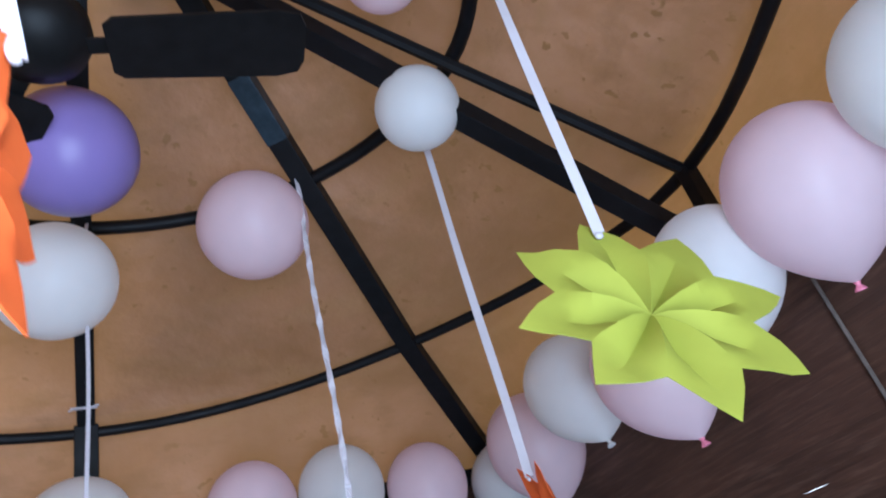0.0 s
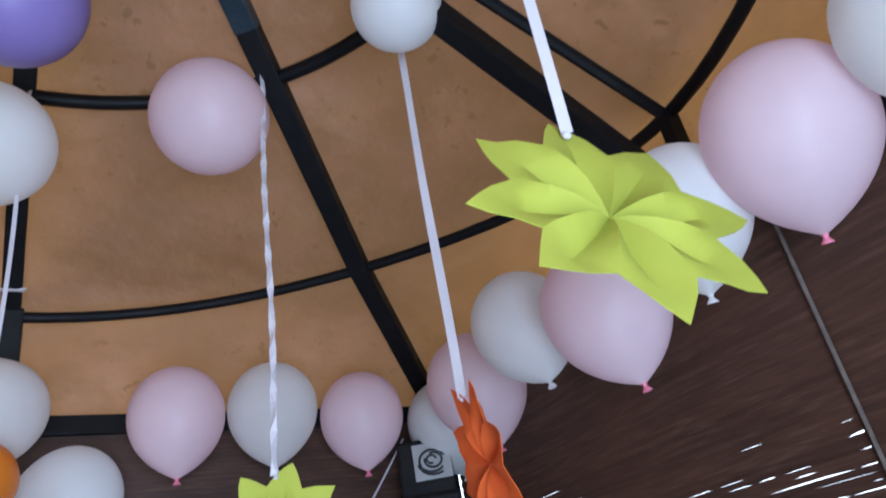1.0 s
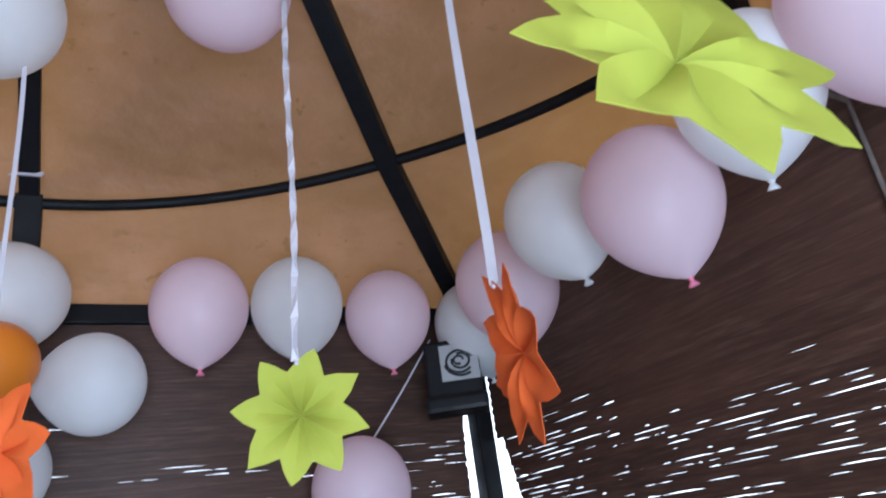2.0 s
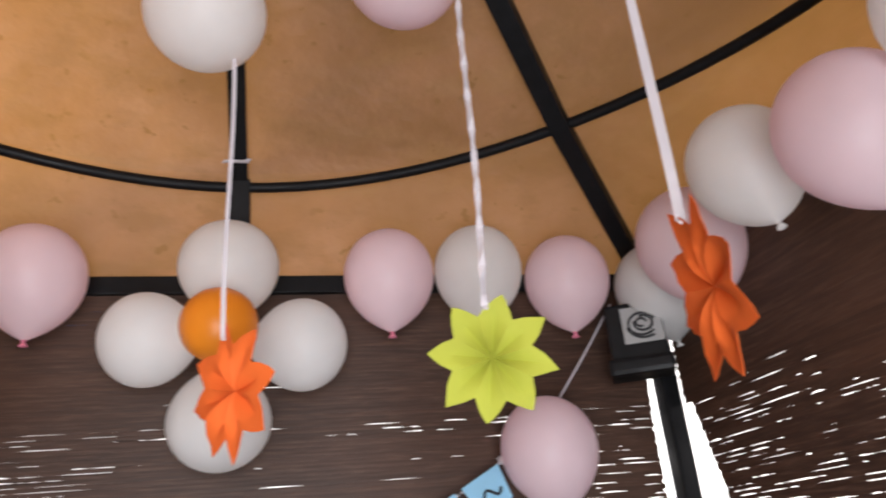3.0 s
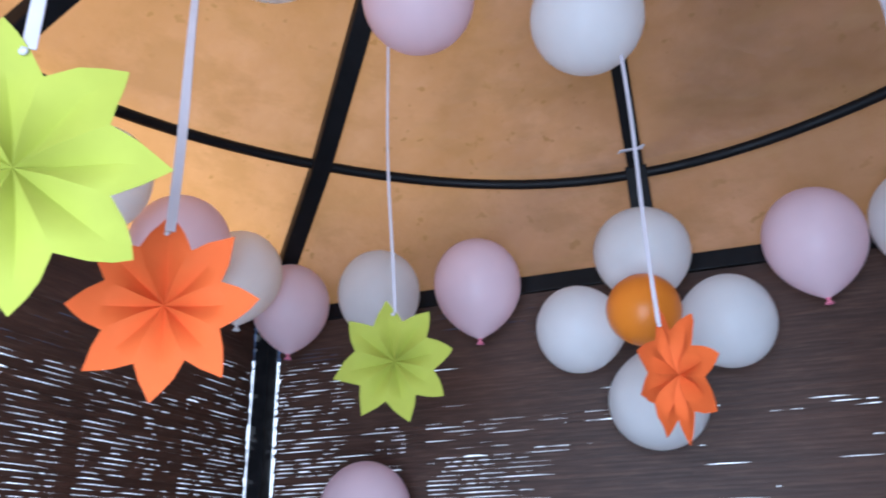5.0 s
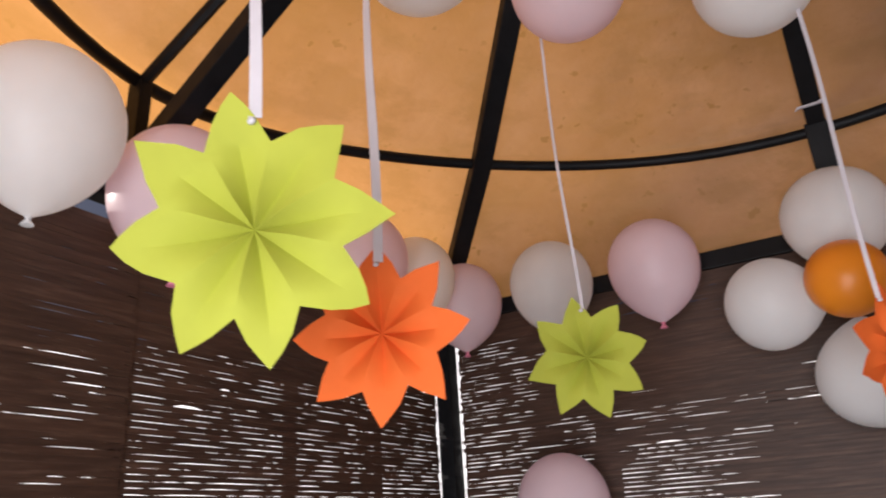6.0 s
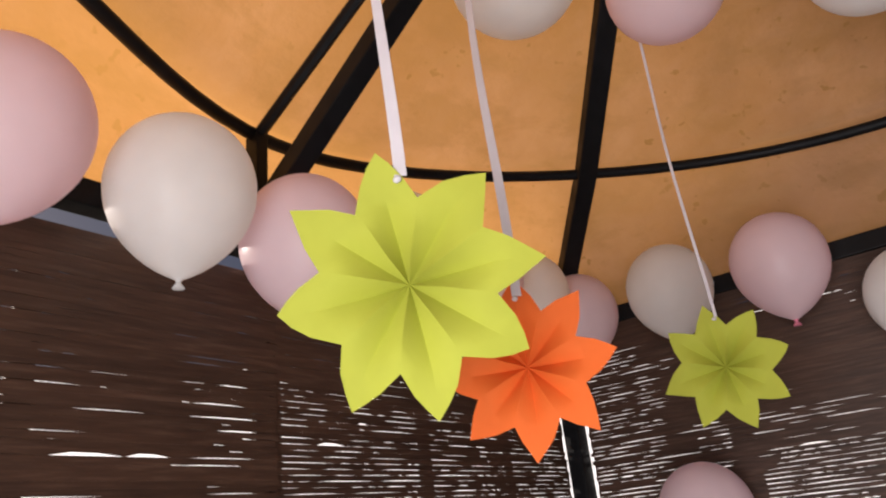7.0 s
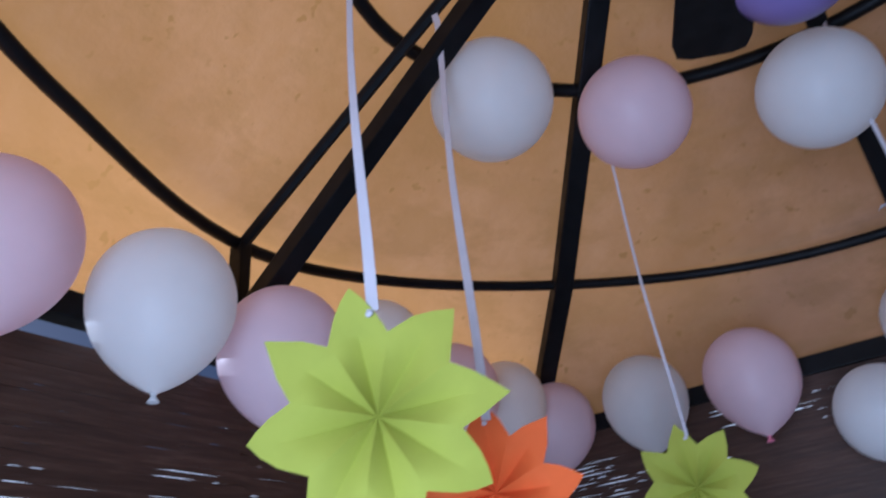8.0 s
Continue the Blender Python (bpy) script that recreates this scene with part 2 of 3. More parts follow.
def build_frame():
    """Black welded steel: eaves, posts, ribs, hoops and rafters."""
    root = tagged(holder("roof_frame", (0, RC, 0)), "black painted steel roof frame of ribs, hoops and posts", "frame", kind="structure")

    def add(name, bm, label="", smooth=False, material=STEEL):
        keep_place(part(name, bm, material, root, label, smooth))

    cs = [(HX, Y0), (HX, Y1), (-HX, Y1), (-HX, Y0)]
    for (x, y) in cs:
        bm = bmesh.new()
        px, py = x - math.copysign(0.030, x), y - math.copysign(0.035, y - RC)
        bar(bm, (px, py, 0.0), (px, py, ZE - 0.03), 0.05, 0.06, 0.006, (0, 1, 0))
        add("post", bm)
    for i in range(4):
        (x, y), (u, v) = cs[i], cs[(i + 1) % 4]
        bm = bmesh.new()
        bar(bm, (x, y, ZE), (u, v, ZE), 0.045, 0.05)
        add("eave_beam", bm)
    for a, e in ((RIB_A, CORNER_A), (-RIB_A, -CORNER_A), (180 - RIB_A, 180 - CORNER_A), (180 + RIB_A, 180 + CORNER_A)):
        bm = bmesh.new()
        c = ring_point((math.hypot(HX, Y0 - RC) - 0.02) / squeeze(e), ZE, e)
        bar(bm, ring_point(0.0, ZTOP, a), ring_point(R1, Z1, a), 0.052, 0.045)
        bar(bm, ring_point(R1 - 0.01, Z1 + 0.006, a), c, 0.052, 0.045)
        add("rib", bm)
    for a in (0, 180):
        bm = bmesh.new()
        bar(bm, ring_point(0.0, ZTOP, a), ring_point(R1, Z1, a), 0.045, 0.04)
        bar(bm, ring_point(R1, Z1, a), ring_point((abs(Y0 - RC) - 0.01) / squeeze(a), ZE, a), 0.06, 0.045, up=(0, 1, 0.2))
        add("rib", bm)
    for s in (1, -1):
        bm = bmesh.new()
        tube(bm, [(s * 0.02, -1.19, 3.01), (s * 1.225, -1.19, 2.362)], 0.014, 8)
        add("thin_rib", bm)
        bm = bmesh.new()
        bar(bm, (s * 1.222, -1.19, Z1 - 0.025), (s * (HX - 0.005), -1.20, ZE), 0.045, 0.03, up=(0, 1, 0))
        add("upright", bm)
        bm = bmesh.new()
        if s > 0:
            bar(bm, (0.0, -1.19, 2.99), (HX - 0.01, -1.19, ZE + 0.018), 0.046, 0.042)
        else:
            bar(bm, (0.0, -1.19, 3.0), (-HX + 0.01, -1.19, ZE + 0.06), 0.046, 0.042)
        add("rafter", bm)
    for r, z, t in ((R1, Z1, 0.015), (R2, Z2, 0.017)):
        bm = bmesh.new()
        tube(bm, [ring_point(r, z - 0.006 - (0.016 * math.cos(radians(4 * 360 * i / 96)) if r == R1 else 0), 360 * i / 96) for i in range(96)], t, 8, True)
        add("hoop", bm, smooth=True)
    # bluish reflection on the rib, painted as a thin added sleeve
    bm = bmesh.new()
    p, q = ring_point(0.50, ZTOP - 0.50 * (ZTOP - Z1) / R1, RIB_A), ring_point(0.65, ZTOP - 0.65 * (ZTOP - Z1) / R1, RIB_A)
    bar(bm, p, q, 0.0545, 0.048)
    add("rib_sheen", bm, "blue-grey sleeve on a rib, a reflection put into its colour", material=BLUE_SHEEN)


def leak_north(u, z):
    """How likely the slats part at this spot of the wall."""
    if u < -0.86:
        return 0.85 if 1.40 < z < 1.98 else 0.2
    if 1.95 < z < 2.05 and u < -0.15:
        return 0.30
    low = 1.645 if u < -0.55 else 1.685
    if low < z < 1.735 and u < 0.02:
        return 0.95 if noise.noise((u * 7.0, 3.1, 0.0)) > -0.12 else 0.30
    if 1.69 < z < 1.73:
        return 0.40 if u < 0.95 else 0.6
    if u < -0.75:
        return 0.9 if z < 1.63 else 0.05
    if u < -0.67:
        return 0.03
    if u < -0.394:
        return 0.97 if z < 1.64 else 0.05
    if u < -0.343:
        return 0.6 if z < 1.65 else 0.0
    if -0.33 < u < -0.31:
        return 0.5 if z < 1.64 else 0.0
    if u > 0.80 and z < 1.69:
        return 0.35
    return 0.05 if z < 1.62 else 0.01


def leak_west(u, z):
    if u > -1.165:
        return 0.94 if z < 1.80 else (0.6 if z < 1.92 else 0.15)
    return 0.40 if z < 2.0 else 0.10


def leak_east(u, z):
    if u > -0.62:
        return 0.6 if z < 1.66 else (0.35 if z < 1.74 else 0.0)
    if u > -1.30:
        return 0.5 if z < 1.62 else (0.15 if z < 1.68 else 0.0)
    return 0.3 if z < 1.66 else 0.0


def build_wall(name, label, to_world, u0, u1, seams, leak, seed, top, ends, battens=(), holes=()):
    """A wall of split-bamboo mats: thin slats, one under another, with chinks where they bow apart."""
    rnd = random.Random(seed)
    pitch, zlow = 0.0118, 1.27
    root = tagged(new(name), label, "wall", kind="structure")
    for bu, bw in battens:
        bm = bmesh.new()
        pts = [bm.verts.new(to_world(bu + du, 0.011 + dd, z)) for z in (0.0, 2.02) for du, dd in ((-bw, 0), (bw, 0), (bw, 0.012), (-bw, 0.012))]
        for q in ((0, 1, 2, 3), (7, 6, 5, 4), (0, 4, 5, 1), (1, 5, 6, 2), (2, 6, 7, 3), (3, 7, 4, 0)):
            bm.faces.new([pts[k] for k in q])
        part("batten", bm, SLAT, root)
    shut = [rnd.random() < 0.14 for _ in range(80)]
    cuts = [u0, *seams, u1]
    for mi, (a, b) in enumerate(zip(cuts, cuts[1:])):
        lap = 0.004 * (mi % 2)
        high = top(mi) if callable(top) else top
        n = int((high - zlow) / pitch)
        for i in range(n):
            zt = high - i * pitch
            lo = a + (ends[0](zt) if mi == 0 else 0.0) + rnd.uniform(-0.004, 0.004)
            hi = b + (ends[1](zt) if mi == len(cuts) - 2 else 0.012) + rnd.uniform(-0.004, 0.004)
            us, gaps, u = [lo], [], lo
            while u < hi - 1e-4:
                step = rnd.choice((0.02, 0.035, 0.05, 0.08, 0.12, 0.18))
                nu = min(hi, u + step)
                k = leak((u + nu) / 2, zt - pitch) * (0.25 if shut[int(((u + nu) / 2 - u0) / 0.045) % len(shut)] else 1.0)
                g = rnd.uniform(0.0007, 0.0021) if rnd.random() < k else -0.0012
                if rnd.random() < 0.015 * k:
                    g = rnd.uniform(0.0028, 0.0042)
                for hu, hz in holes:
                    if u <= hu < nu and zt - pitch <= hz < zt:
                        g = 0.0055
                gaps.append(g)
                us.append(nu)
                u = nu
            bm = bmesh.new()
            off = lap + (i % 3) * 0.0005 + rnd.uniform(0, 0.0002)
            prev = None
            tilt = rnd.uniform(-0.0003, 0.0003)
            for j, g in enumerate(gaps):
                # each chink tapers toward both its ends
                for e, share in ((0.02, 0.1), (0.3, 1.0), (0.65, 0.85), (0.98, 0.1)) if g > 0 else ((0.02, 1), (0.98, 1)):
                    uu = us[j] + (us[j + 1] - us[j]) * e
                    zz = tilt * (uu - lo)
                    zb = zt - pitch + g * share
                    prof = ((off, zt + zz), (off - 0.0002, (zt + zb) / 2 + zz), (off, zb + zz), (off + 0.003, zb + zz), (off + 0.003, zt + zz))
                    ring = [bm.verts.new(to_world(uu, d, z)) for d, z in prof]
                    if prev:
                        for k in range(5):
                            bm.faces.new((prev[k], prev[(k + 1) % 5], ring[(k + 1) % 5], ring[k]))
                    else:
                        bm.faces.new(ring)
                    prev = ring
            bm.faces.new(prev[::-1])
            part("slat", bm, SLAT, root)
        bm = bmesh.new()
        q = [to_world(a, 0.002 + lap, 0.0), to_world(b, 0.002 + lap, 0.0), to_world(b, 0.002 + lap, zlow), to_world(a, 0.002 + lap, zlow)]
        q2 = [to_world(a, 0.012 + lap, 0.0), to_world(b, 0.012 + lap, 0.0), to_world(b, 0.012 + lap, zlow), to_world(a, 0.012 + lap, zlow)]
        v, w = [bm.verts.new(p) for p in q], [bm.verts.new(p) for p in q2]
        bm.faces.new(v)
        bm.faces.new(w[::-1])
        for k in range(4):
            bm.faces.new((v[k], v[(k + 1) % 4], w[(k + 1) % 4], w[k]))
        part("lower_mat", bm, SLAT, root)
    return root


def build_back_wall():
    bm = bmesh.new()
    for x0, x1, z0, z1 in ((-HX, -0.5, 0, 2.06), (0.5, HX, 0, 2.06), (-0.5, 0.5, 1.95, 2.06)):
        box(bm, (x1 - x0, 0.03, z1 - z0), pose((x0 + x1) / 2, Y1 + 0.02, (z0 + z1) / 2), 0.002)
    tagged(finish(bm, "wall_south", SLAT), "dark bamboo wall with an open doorway", "wall", kind="structure")


# ---- things ----
def balloon(colour, at, width, height, toward=(0, 0, -1), label="", knot=None, group=""):
    """A latex balloon: its neck and tied knot point along toward."""
    t = Vector(toward).normalized()
    m = (-t).to_track_quat("Z", "Y").to_matrix().to_4x4()
    m.translation = Vector(at)
    r, top, low = width / 2, height * 0.44, height * 0.56
    prof = []
    for i in range(13):
        a = math.pi / 2 * i / 12
        prof.append((r * math.sin(a), top * math.cos(a)))
    for i in range(1, 15):
        f = i / 14
        prof.append((max(0.006, r * (1 - f ** 2.15) ** 0.80), -low * f))
    bm = bmesh.new()
    lathe(bm, prof, 44)
    body = finish(bm, "balloon", colour, True)
    body.matrix_world = m
    bm = bmesh.new()
    lathe(bm, [(0.005, 0.004), (0.0075, -0.002), (0.0045, -0.006), (0.007, -0.010), (0.0115, -0.016), (0.0125, -0.019), (0.009, -0.018), (0, -0.013)], 14, pose(0, 0, -low))
    k = finish(bm, "knot", knot or colour, True)
    k.parent = body
    k.matrix_basis = pose(0, 0, -low) @ Matrix.Scale(0.8, 4) @ pose(0, 0, low)
    return tagged(body, label, "balloon", group)


def paper_star(colour, at, radius, facing, spin, hang, label, width=0.007, twist=0.0, seed=1):
    """A pleated eight-petalled paper star on a white ribbon: the petals meet in raised folds, with a hollow down each middle."""
    root = holder("paper_star", at)
    f = Vector(facing).normalized()
    m = f.to_track_quat("Z", "Y").to_matrix().to_4x4() @ pose(0, 0, 0, 0, 0, spin)
    R, n = radius, 8
    rnd = random.Random(seed)
    bm = bmesh.new()
    mid = bm.verts.new(m @ Vector((0, 0, -0.09 * R)))

    def v(r, deg, z):
        a = radians(deg)
        return bm.verts.new(m @ Vector((r * R * math.cos(a), r * R * math.sin(a), z * R)))

    def height(r):
        return 0.115 * math.sin(math.pi * min(1.0, r / 0.80)) ** 0.8

    folds = []
    stations = (0.12, 0.28, 0.46, 0.62, 0.71)
    for k in range(n):
        a = 360 / n * k + rnd.uniform(-2.5, 2.5)
        lift = rnd.uniform(-0.05, 0.05)
        folds.append((a, lift, [v(r * rnd.uniform(0.97, 1.03) if r > 0.7 else r, a + rnd.uniform(-1, 1), -0.09 * (1 - r) + height(r) + lift * r) for r in stations]))
    for k in range(n):
        a0, l0, p = folds[k]
        a1, l1, q = folds[(k + 1) % n]
        a1 += 360 if a1 < a0 else 0
        c, w, skew = (a0 + a1) / 2, (a1 - a0) / 2, rnd.uniform(-6, 6)
        cup, tip_z, long = rnd.uniform(0.5, 1.1), rnd.uniform(-0.05, 0.10), rnd.uniform(1.06, 1.11)
        rows = []
        for i, r in enumerate(stations):
            low = -0.09 * (1 - r) - cup * height(r) * (1 - r) + 0.02 * r
            side = 0.45 * (-0.09 * (1 - r) + height(r)) + 0.55 * low + 0.035 * r
            rows.append([p[i], v(r, c - 0.5 * w, side + 0.5 * l0 * r), v(r, c + 0.25 * skew * r, low), v(r, c + 0.5 * w, side + 0.5 * l1 * r), q[i]])
        shoulder = [v(0.865, c - 0.54 * w + 0.4 * skew, 0.5 * l0 + 0.4 * tip_z + 0.02), v(0.86, c + 0.5 * skew, 0.5 * tip_z), v(0.865, c + 0.54 * w + 0.4 * skew, 0.5 * l1 + 0.4 * tip_z + 0.02)]
        point = [v(0.975, c - 0.25 * w + 0.7 * skew, 0.8 * tip_z), v(0.975, c + 0.25 * w + 0.7 * skew, 0.8 * tip_z)]
        tip = v(long, c + skew, tip_z)
        for g in range(4):
            bm.faces.new((mid, rows[0][g], rows[0][g + 1]))
            for a, b in zip(rows, rows[1:]):
                bm.faces.new((a[g], b[g], b[g + 1], a[g + 1]))
        e = rows[-1]
        for q3 in ((e[0], shoulder[0], e[1]), (e[1], shoulder[0], shoulder[1], e[2]), (e[2], shoulder[1], shoulder[2], e[3]), (e[3], shoulder[2], e[4]),
                   (shoulder[0], point[0], shoulder[1]), (shoulder[1], point[0], point[1]), (shoulder[1], point[1], shoulder[2]), (point[0], tip, point[1])):
            bm.faces.new(q3)
    bmesh.ops.recalc_face_normals(bm, faces=bm.faces)
    bmesh.ops.solidify(bm, geom=list(bm.faces), thickness=0.0010)
    part("folded_star", bm, colour, root, smooth=True).data.set_sharp_from_angle(angle=radians(24))
    u = (Vector((0, 0, 1)) - f * f.z).normalized()
    top = Vector(at) + 0.86 * R * u + 0.008 * f
    pts = [top, *[Vector(h) for h in hang]]
    bm = bmesh.new()
    fine = []
    for a, b in zip(pts, pts[1:]):
        for i in range(36):
            s = i / 36
            p = a.lerp(b, s)
            fine.append(p + Vector((0.003 * math.sin(9 * p.z + 5 * at[0]), 0.003 * math.cos(7 * p.z), 0)))
    fine.append(pts[-1])
    prev = None
    for i, p in enumerate(fine):
        a = (0.5 * math.sin(0.11 * i + 7 * at[0]) if not twist else 1.05 * math.sin(twist * i)) - 0.5 * at[0]
        d = Vector((math.cos(a), math.sin(a), 0)) * width
        e = Vector((-math.sin(a), math.cos(a), 0)) * 0.0008
        ring = [bm.verts.new(p + d + e), bm.verts.new(p - d + e), bm.verts.new(p - d - e), bm.verts.new(p + d - e)]
        if prev:
            for k in range(4):
                bm.faces.new((prev[k], prev[(k + 1) % 4], ring[(k + 1) % 4], ring[k]))
        else:
            bm.faces.new(ring)
        prev = ring
    bm.faces.new(prev[::-1])
    keep_place(part("ribbon", bm, RIBBON, root, "white ribbon"))
    bm = bmesh.new()
    bmesh.ops.create_uvsphere(bm, u_segments=10, v_segments=8, radius=0.034 * R, matrix=Matrix.Translation(top - Vector((0, 0, 0.004))) @ Matrix.Diagonal((1.2, 0.8, 0.9, 1)))
    keep_place(part("ribbon_knot", bm, RIBBON, root, smooth=True))
    return tagged(root, label, "paper star", "hanging paper stars")


def build_eave_balloons():
    g = "balloons along the eaves"
    wl, pl = "white balloon fixed along the eaves, knot down", "pale pink balloon fixed along the eaves, knot down"

    def row(c, at, w, h=None, lean=(0, 0, -1)):
        white = c is WHITE
        balloon(c, at, w, h or w * 1.19, lean, wl if white else pl, WHITE if white else PINK_KNOT, g)

    row(WHITE, (-0.761, -0.125, 2.093), 0.236)
    row(PINK, (-0.465, -0.125, 2.079), 0.240)
    row(PINK, (0.391, -0.125, 2.077), 0.236)
    row(WHITE, (0.635, -0.130, 2.088), 0.236)
    row(PINK, (0.890, -0.125, 2.063), 0.233)
    row(WHITE, (1.148, -0.155, 2.026), 0.240, lean=(0.3, 0.2, -1))
    row(PINK, (1.115, -0.400, 2.055), 0.266, lean=(0.15, -0.1, -1))
    row(WHITE, (1.030, -0.772, 2.062), 0.232, lean=(0.05, -0.25, -1))
    row(PINK, (1.02, -1.050, 1.972), 0.242, lean=(0.15, -0.1, -1))
    row(WHITE, (1.045, -1.275, 2.052), 0.228, lean=(0.2, 0.2, -1))
    row(PINK, (1.085, -1.484, 2.08), 0.262, lean=(0.25, 0.25, -1))
    row(WHITE, (1.09, -1.73, 2.10), 0.245)
    row(PINK, (-1.05, -0.125, 2.095), 0.232)
    row(WHITE, (-1.09, -0.335, 2.128), 0.228)
    row(PINK, (-1.09, -0.598, 2.106), 0.245)
    row(WHITE, (-1.09, -0.879, 2.160), 0.215)
    row(PINK, (-1.09, -1.176, 2.074), 0.256)
    row(WHITE, (-1.09, -1.450, 2.098), 0.250)
    row(PINK, (-1.09, -1.735, 2.112), 0.245)


def build_flower():
    g = "balloon flower petals"
    lab = "white balloon petal of a balloon flower on the wall"
    for x, z, w, d in ((-0.016, 2.103, 0.248, (0, 0, -1)), (-0.203, 1.914, 0.226, (1, 0, 0)), (0.167, 1.892, 0.229, (-1, 0, 0)), (-0.027, 1.708, 0.236, (0, 0, 1))):
        balloon(WHITE, (x, -0.125, z), w, w * 1.06, d, lab, WHITE, g)
    balloon(ORANGE, (-0.028, -0.225, 1.916), 0.177, 0.182, (0, 1, -0.2), "small orange balloon at the heart of the balloon flower", ORANGE)


def build_upper_balloons():
    g = "balloons under the roof"
    for c, at, w, d, lab in (
            (WHITE, (0.618, -1.165, 2.525), 0.172, (0.52, 0.83, 1.0), "small white balloon hanging under the roof hoop"),
            (PINK, (0.375, -0.675, 2.595), 0.264, (0.2, 0.3, 1), "pale pink balloon hanging under the roof hoop"),
            (WHITE, (-0.051, -0.588, 2.507), 0.258, (0, 0.3, 1), "white balloon hanging under the roof hoop"),
            (PINK, (-0.414, -0.714, 2.574), 0.260, (-0.2, 0.3, 1), "pale pink balloon hanging under the roof hoop"),
            (WHITE, (-0.614, -1.024, 2.535), 0.262, (-0.3, 0, 1), "white balloon hanging under the roof hoop")):
        balloon(c, at, w, w * 1.10, d, lab, c, g)
    balloon(PINK, (0.553, -1.30, 2.765), 0.165, 0.19, (0, 0, 1), "small pale pink balloon hanging under the roof", PINK, g)
    balloon(PURPLE, (-0.008, -0.962, 2.55), 0.240, 0.265, (0, 0, 1), "violet balloon hanging under the middle of the roof", PURPLE)


def build_low_balloons():
    balloon(PINK, (0.771, -0.12, 1.61), 0.243, 0.29, (0.1, 0, -1), "pale pink balloon beside the blue bunting", PINK_KNOT)
    balloon(PINK, (-0.799, -0.12, 1.494), 0.241, 0.29, (0, 0, -1), "pale pink balloon low on the bamboo wall", PINK_KNOT)


def build_stars():
    paper_star(LIME, (0.628, -1.513, 1.855), 0.167, (-0.133, -0.939, 0.344), 20, [(0.60, -1.53, 2.70)], "yellow-green folded paper star on a white ribbon, tilted", 0.0075, seed=4)
    paper_star(TANGERINE, (0.71, -1.02, 1.70), 0.132, (-0.96, 0.28, -0.1), 30, [(0.672, -1.06, 2.62)], "orange folded paper star on a white ribbon, turned edge-on", 0.0080, seed=2)
    paper_star(LIME, (0.455, -0.75, 1.678), 0.102, (-0.30, -0.92, -0.22), 12, [(0.478, -0.75, 2.68)], "yellow-green folded paper star on a twisted white ribbon", 0.0068, 1.1, seed=3)
    paper_star(TANGERINE, (0.022, -0.57, 1.680), 0.115, (-0.80, -0.60, -0.1), 28, [(0.012, -0.57, 2.68)], "orange folded paper star before the balloon flower", 0.0040, seed=5)
    paper_star(LIME, (-0.523, -0.60, 1.757), 0.116, (0.30, -0.93, -0.15), 32, [(-0.518, -0.66, 2.67)], "yellow-green folded paper star on a thin white ribbon", 0.0030, seed=6)
    paper_star(TANGERINE, (-0.615, -1.20, 1.708), 0.118, (0.40, -0.88, -0.12), 24, [(-0.62, -1.20, 2.66)], "orange folded paper star on a white ribbon", 0.0070, seed=7)
    paper_star(LIME, (-0.566, -1.50, 1.754), 0.138, (0.55, -0.75, -0.25), 33, [(-0.585, -1.50, 2.68)], "large yellow-green folded paper star on a white ribbon", 0.0070, seed=8)
    paper_star(TANGERINE, (0.003, -1.925, 1.694), 0.050, (0.985, -0.174, 0.0), 24, [(-0.10, -2.02, 2.55)], "small orange folded paper star near the doorway, turned edge-on", 0.003, seed=9)


def build_rib_tie():
    """A white tie round the north rib."""
    root = holder("ribbon_tie", (-0.004, -0.125, 2.408))
    bm = bmesh.new()
    bar(bm, (-0.032, 0, 0), (0.032, 0, 0), 0.010, 0.004, 0.001)
    part("band", bm, RIBBON, root)
    for s in (1, -1):
        bm = bmesh.new()
        bar(bm, (s * 0.02, -0.004, 0.0), (s * 0.036, -0.008, 0.006 * s - 0.003), 0.009, 0.003, 0.001)
        part("loop", bm, RIBBON, root)
    tagged(root, "white ribbon tied round a black roof rib", "ribbon tie")


def build_fan():
    root = holder("ceiling_fan", (-0.045, -1.245, 2.535))
    bm = bmesh.new()
    tube(bm, [(0, 0, 0.05), (0, 0, 0.60)], 0.014, 10)
    part("rod", bm, FANBLACK, root, smooth=True)
    bm = bmesh.new()
    lathe(bm, [(0, 0.06), (0.05, 0.055), (0.075, 0.035), (0.08, 0.0), (0.07, -0.03), (0.03, -0.05), (0, -0.052)], 28)
    part("motor", bm, FANBLACK, root, smooth=True)
    for k in range(3):
        a = -10 + 122 * k
        bm = bmesh.new()
        m = pose(0, 0, -0.035, 0, 0, a)
        vs = []
        for x, y in ((0.10, -0.045), (0.115, -0.058), (0.36, -0.066), (0.395, -0.058), (0.405, -0.035), (0.405, 0.035), (0.395, 0.058), (0.36, 0.066), (0.115, 0.058), (0.10, 0.045)):
            vs.append(bm.verts.new(m @ pose(0, 0, 0, 5) @ Vector((x, y * 1.12, 0))))
        fc = bm.faces.new(vs)
        r = bmesh.ops.extrude_face_region(bm, geom=[fc])
        bmesh.ops.translate(bm, verts=[x for x in r["geom"] if isinstance(x, bmesh.types.BMVert)], vec=(0, 0, 0.006))
        b = part("blade", bm, FANBLACK, root)
        bm = bmesh.new()
        bar(bm, m @ Vector((0.05, 0, 0.012)), m @ Vector((0.15, 0, 0.012)), 0.03, 0.005, 0.001)
        part("blade_arm", bm, FANBLACK, root)
    tagged(root, "dark ceiling fan with short flat blades", "ceiling fan")


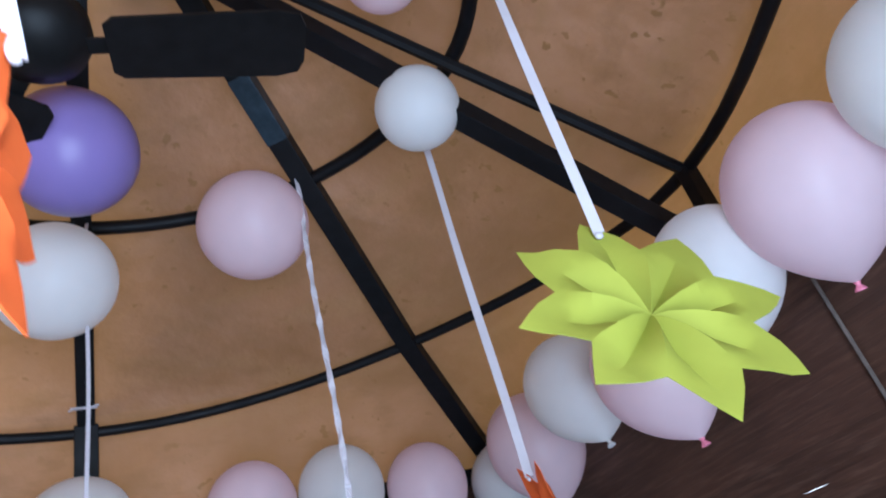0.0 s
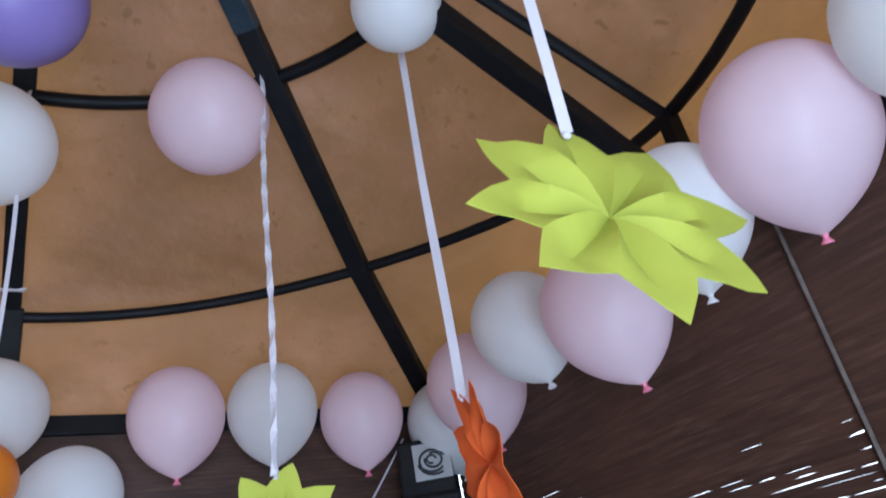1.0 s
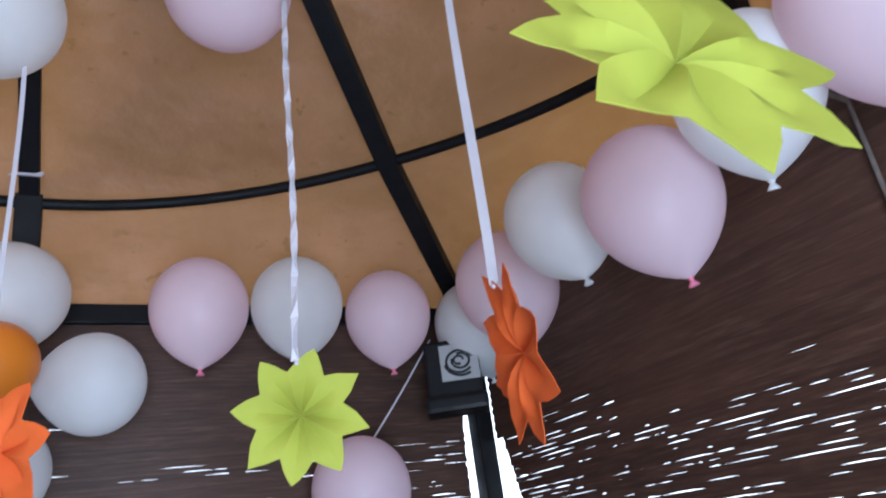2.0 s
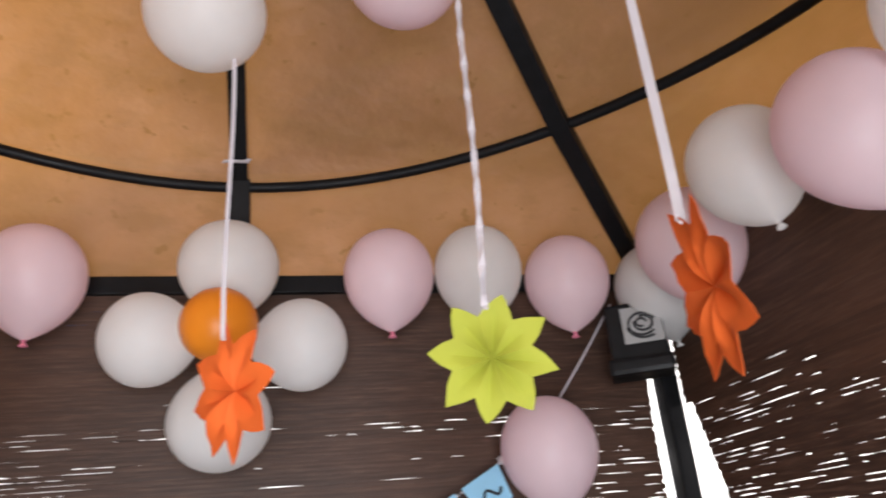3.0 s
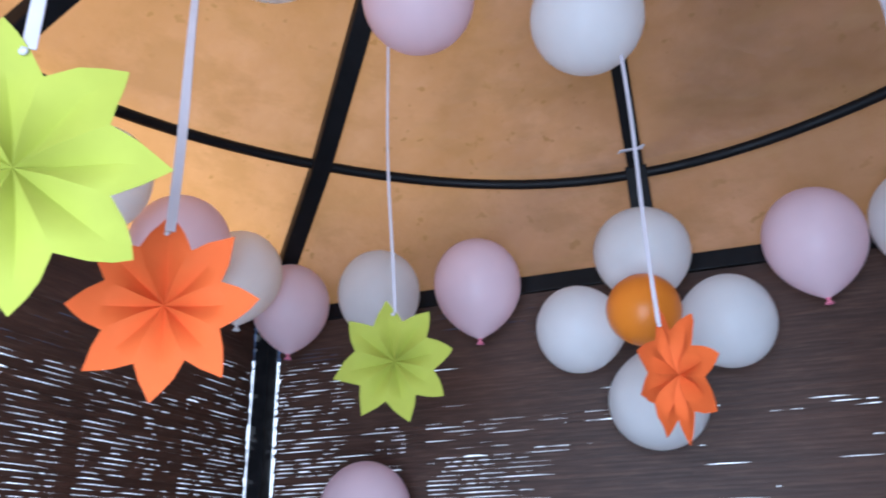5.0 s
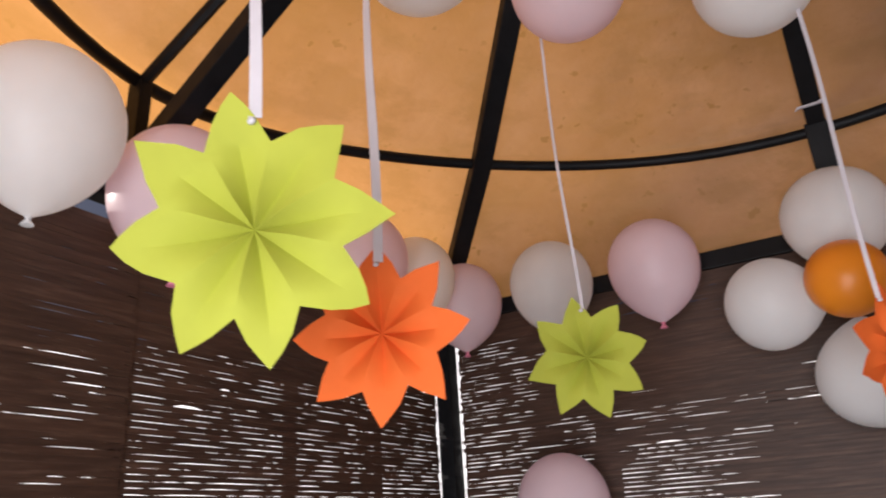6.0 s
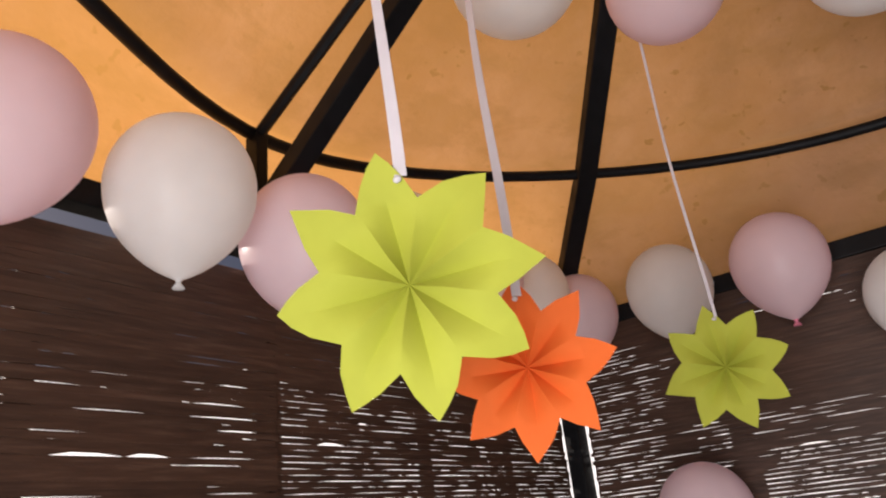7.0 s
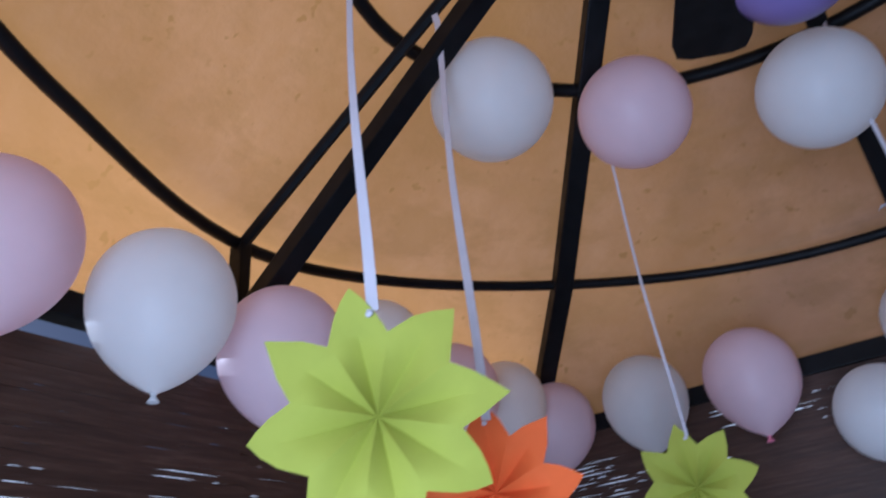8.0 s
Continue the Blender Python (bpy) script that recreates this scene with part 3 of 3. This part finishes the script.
def build_corner_lamp():
    root = holder("wall_lamp", (1.055, -0.15, 1.895))
    m = pose(0, 0, 0, 0, 0, -28)
    bm = bmesh.new()
    box(bm, (0.15, 0.10, 0.16), m @ pose(0.0, 0.03, 0.0), 0.008)
    part("lamp_body", bm, STEEL, root)
    bm = bmesh.new()
    box(bm, (0.17, 0.12, 0.045), m @ pose(0, 0.02, -0.095), 0.012)
    part("lamp_base", bm, STEEL, root)
    bm = bmesh.new()
    box(bm, (0.105, 0.006, 0.10), m @ pose(0.02, -0.022, 0.015), 0.002)
    part("lamp_panel", bm, PANEL_WHITE, root, "white panel with a black rose outline")
    for r, a0, a1, cx, cz in ((0.036, 20, 320, 0.0, 0.0), (0.024, 160, 470, 0.003, 0.002), (0.013, 0, 290, -0.002, 0.004), (0.045, 190, 300, 0.004, 0.0)):
        bm = bmesh.new()
        pts = []
        for i in range(22):
            a = radians(a0 + (a1 - a0) * i / 21)
            pts.append(m @ Vector((0.02 + cx + r * math.cos(a), -0.027, 0.015 + cz + r * 0.85 * math.sin(a))))
        tube(bm, pts, 0.0035, 6)
        part("scroll", bm, INK, root)
    bm = bmesh.new()
    bar(bm, m @ Vector((0, 0.05, 0.0)), m @ Vector((0.05, 0.14, 0.0)), 0.04, 0.06)
    part("bracket", bm, STEEL, root)
    tagged(root, "black corner lamp with a white rose panel on the post", "lamp")


def build_bunting():
    root = holder("bunting", (0.572, -0.04, 1.521))
    a, b = Vector((0.10, 0.0, 0.075)), Vector((-0.28, 0.0, -0.13))
    bm = bmesh.new()
    tube(bm, [a.lerp(b, i / 10) + Vector((0, 0, -0.012 * math.sin(math.pi * i / 10))) for i in range(11)], 0.0025, 6)
    part("cord", bm, RIBBON, root, "white cord")
    d = (b - a).normalized()
    nrm = Vector((d.z, 0, -d.x))
    if nrm.z > 0:
        nrm = -nrm
    for k in range(3):
        p = a + d * (0.02 + 0.135 * k)
        bm = bmesh.new()
        q = [p, p + d * 0.115, p + d * 0.105 + nrm * 0.085, p + d * 0.06 + nrm * 0.12, p + d * 0.012 + nrm * 0.085]
        vs = [bm.verts.new(x + Vector((0, -0.006, 0))) for x in q]
        r = bmesh.ops.extrude_face_region(bm, geom=[bm.faces.new(vs)])
        bmesh.ops.translate(bm, verts=[x for x in r["geom"] if isinstance(x, bmesh.types.BMVert)], vec=(0, 0.002, 0))
        fl = part("flag", bm, FLAG_BLUE, root, "light blue card flag")
        bm = bmesh.new()
        c = p + d * 0.055 + nrm * 0.05 + Vector((0, -0.009, 0))
        tube(bm, [c + d * (-0.03 + 0.06 * i / 8) + nrm * 0.012 * math.sin(i * 0.9) for i in range(9)], 0.004, 6)
        part("stroke", bm, INK, fl)
        bm = bmesh.new()
        bar(bm, p + d * 0.125 + Vector((0, -0.004, 0)), p + d * 0.125 + nrm * 0.09 + Vector((0, -0.004, 0)), 0.012, 0.003, 0.0005)
        part("dark_edge", bm, INK, fl)
    bm = bmesh.new()
    bmesh.ops.create_uvsphere(bm, u_segments=10, v_segments=8, radius=0.013, matrix=Matrix.Translation(a))
    part("cord_knot", bm, RIBBON, root, smooth=True)
    tagged(root, "light blue card bunting on a white cord along the wall", "bunting")


def build_side_cord():
    bm = bmesh.new()
    a, b = Vector((-0.72, -0.06, 1.51)), Vector((-0.50, -0.05, 1.39))
    tube(bm, [a.lerp(b, i / 8) for i in range(9)], 0.004, 6)
    tagged(finish(bm, "cord", RIBBON), "white cord tied beside the low pink balloon", "cord")


def build_balloon_string():
    bm = bmesh.new()
    a, b = Vector((1.045, -0.05, 2.01)), Vector((0.815, -0.075, 1.715))
    tube(bm, [a.lerp(b, i / 10) + Vector((0, 0, -0.006 * math.sin(math.pi * i / 10))) for i in range(11)], 0.0028, 6)
    tagged(finish(bm, "string", RIBBON), "thin pale string holding the low pink balloon", "string")


build_floor()
build_glow_backdrop()
build_roof()
build_frame()
build_back_wall()
build_eave_balloons()
build_flower()
build_upper_balloons()
build_low_balloons()
build_stars()
build_rib_tie()
build_fan()
build_corner_lamp()
build_bunting()
build_side_cord()
build_balloon_string()


def build_mat_edge():
    bm = bmesh.new()
    bar(bm, (1.2055, -1.332, 1.30), (1.2055, -1.326, 2.02), 0.004, 0.006, 0.001, (0, 1, 0))
    bar(bm, (1.2055, -1.326, 2.02), (1.2055, -1.30, 2.05), 0.004, 0.009, 0.001, (0, 1, 0))
    tagged(finish(bm, "trim", plain_material("raw_bamboo_edge", (0.13, 0.108, 0.092), 0.7, 0.35, 40)), "pale raw edge strip of a bamboo mat", "trim", kind="structure")


build_mat_edge()

# ---- bamboo walls ----
none = lambda z: 0.0
build_wall("wall_north", "dark stained split-bamboo wall with daylight in its chinks", lambda u, d, z: (u, 0.012 + d, z), -1.16, 1.152, [0.015], leak_north, 3, 2.115, (none, lambda z: 0.0 if z > 1.72 else -0.004 - 0.02 * (1.72 - z)), ((-0.71, 0.03), (0.015, 0.02), (-0.25, 0.025), (0.5, 0.02)))
build_wall("wall_west", "dark stained split-bamboo wall with many bright chinks", lambda u, d, z: (-1.212 - d, u, z), -2.58, -0.047, [-1.165], leak_west, 5, lambda k: 2.036 if k == 0 else 2.115, (none, none), ((-1.165, 0.03), (-0.70, 0.018), (-1.62, 0.02), (-0.35, 0.012), (-1.95, 0.02)), ((-1.42, 1.671), (-1.52, 1.680), (-0.976, 1.712)))
build_wall("wall_east", "dark stained split-bamboo wall, closed above and chinked below", lambda u, d, z: (1.212 + d, u, z), -2.58, -0.047, [-1.33], leak_east, 8, 2.115,
           (none, lambda z: 0.0 if z > 1.715 else -0.036 - 0.30 * (1.715 - z)), ((-1.33, 0.02), (-0.6, 0.015)))
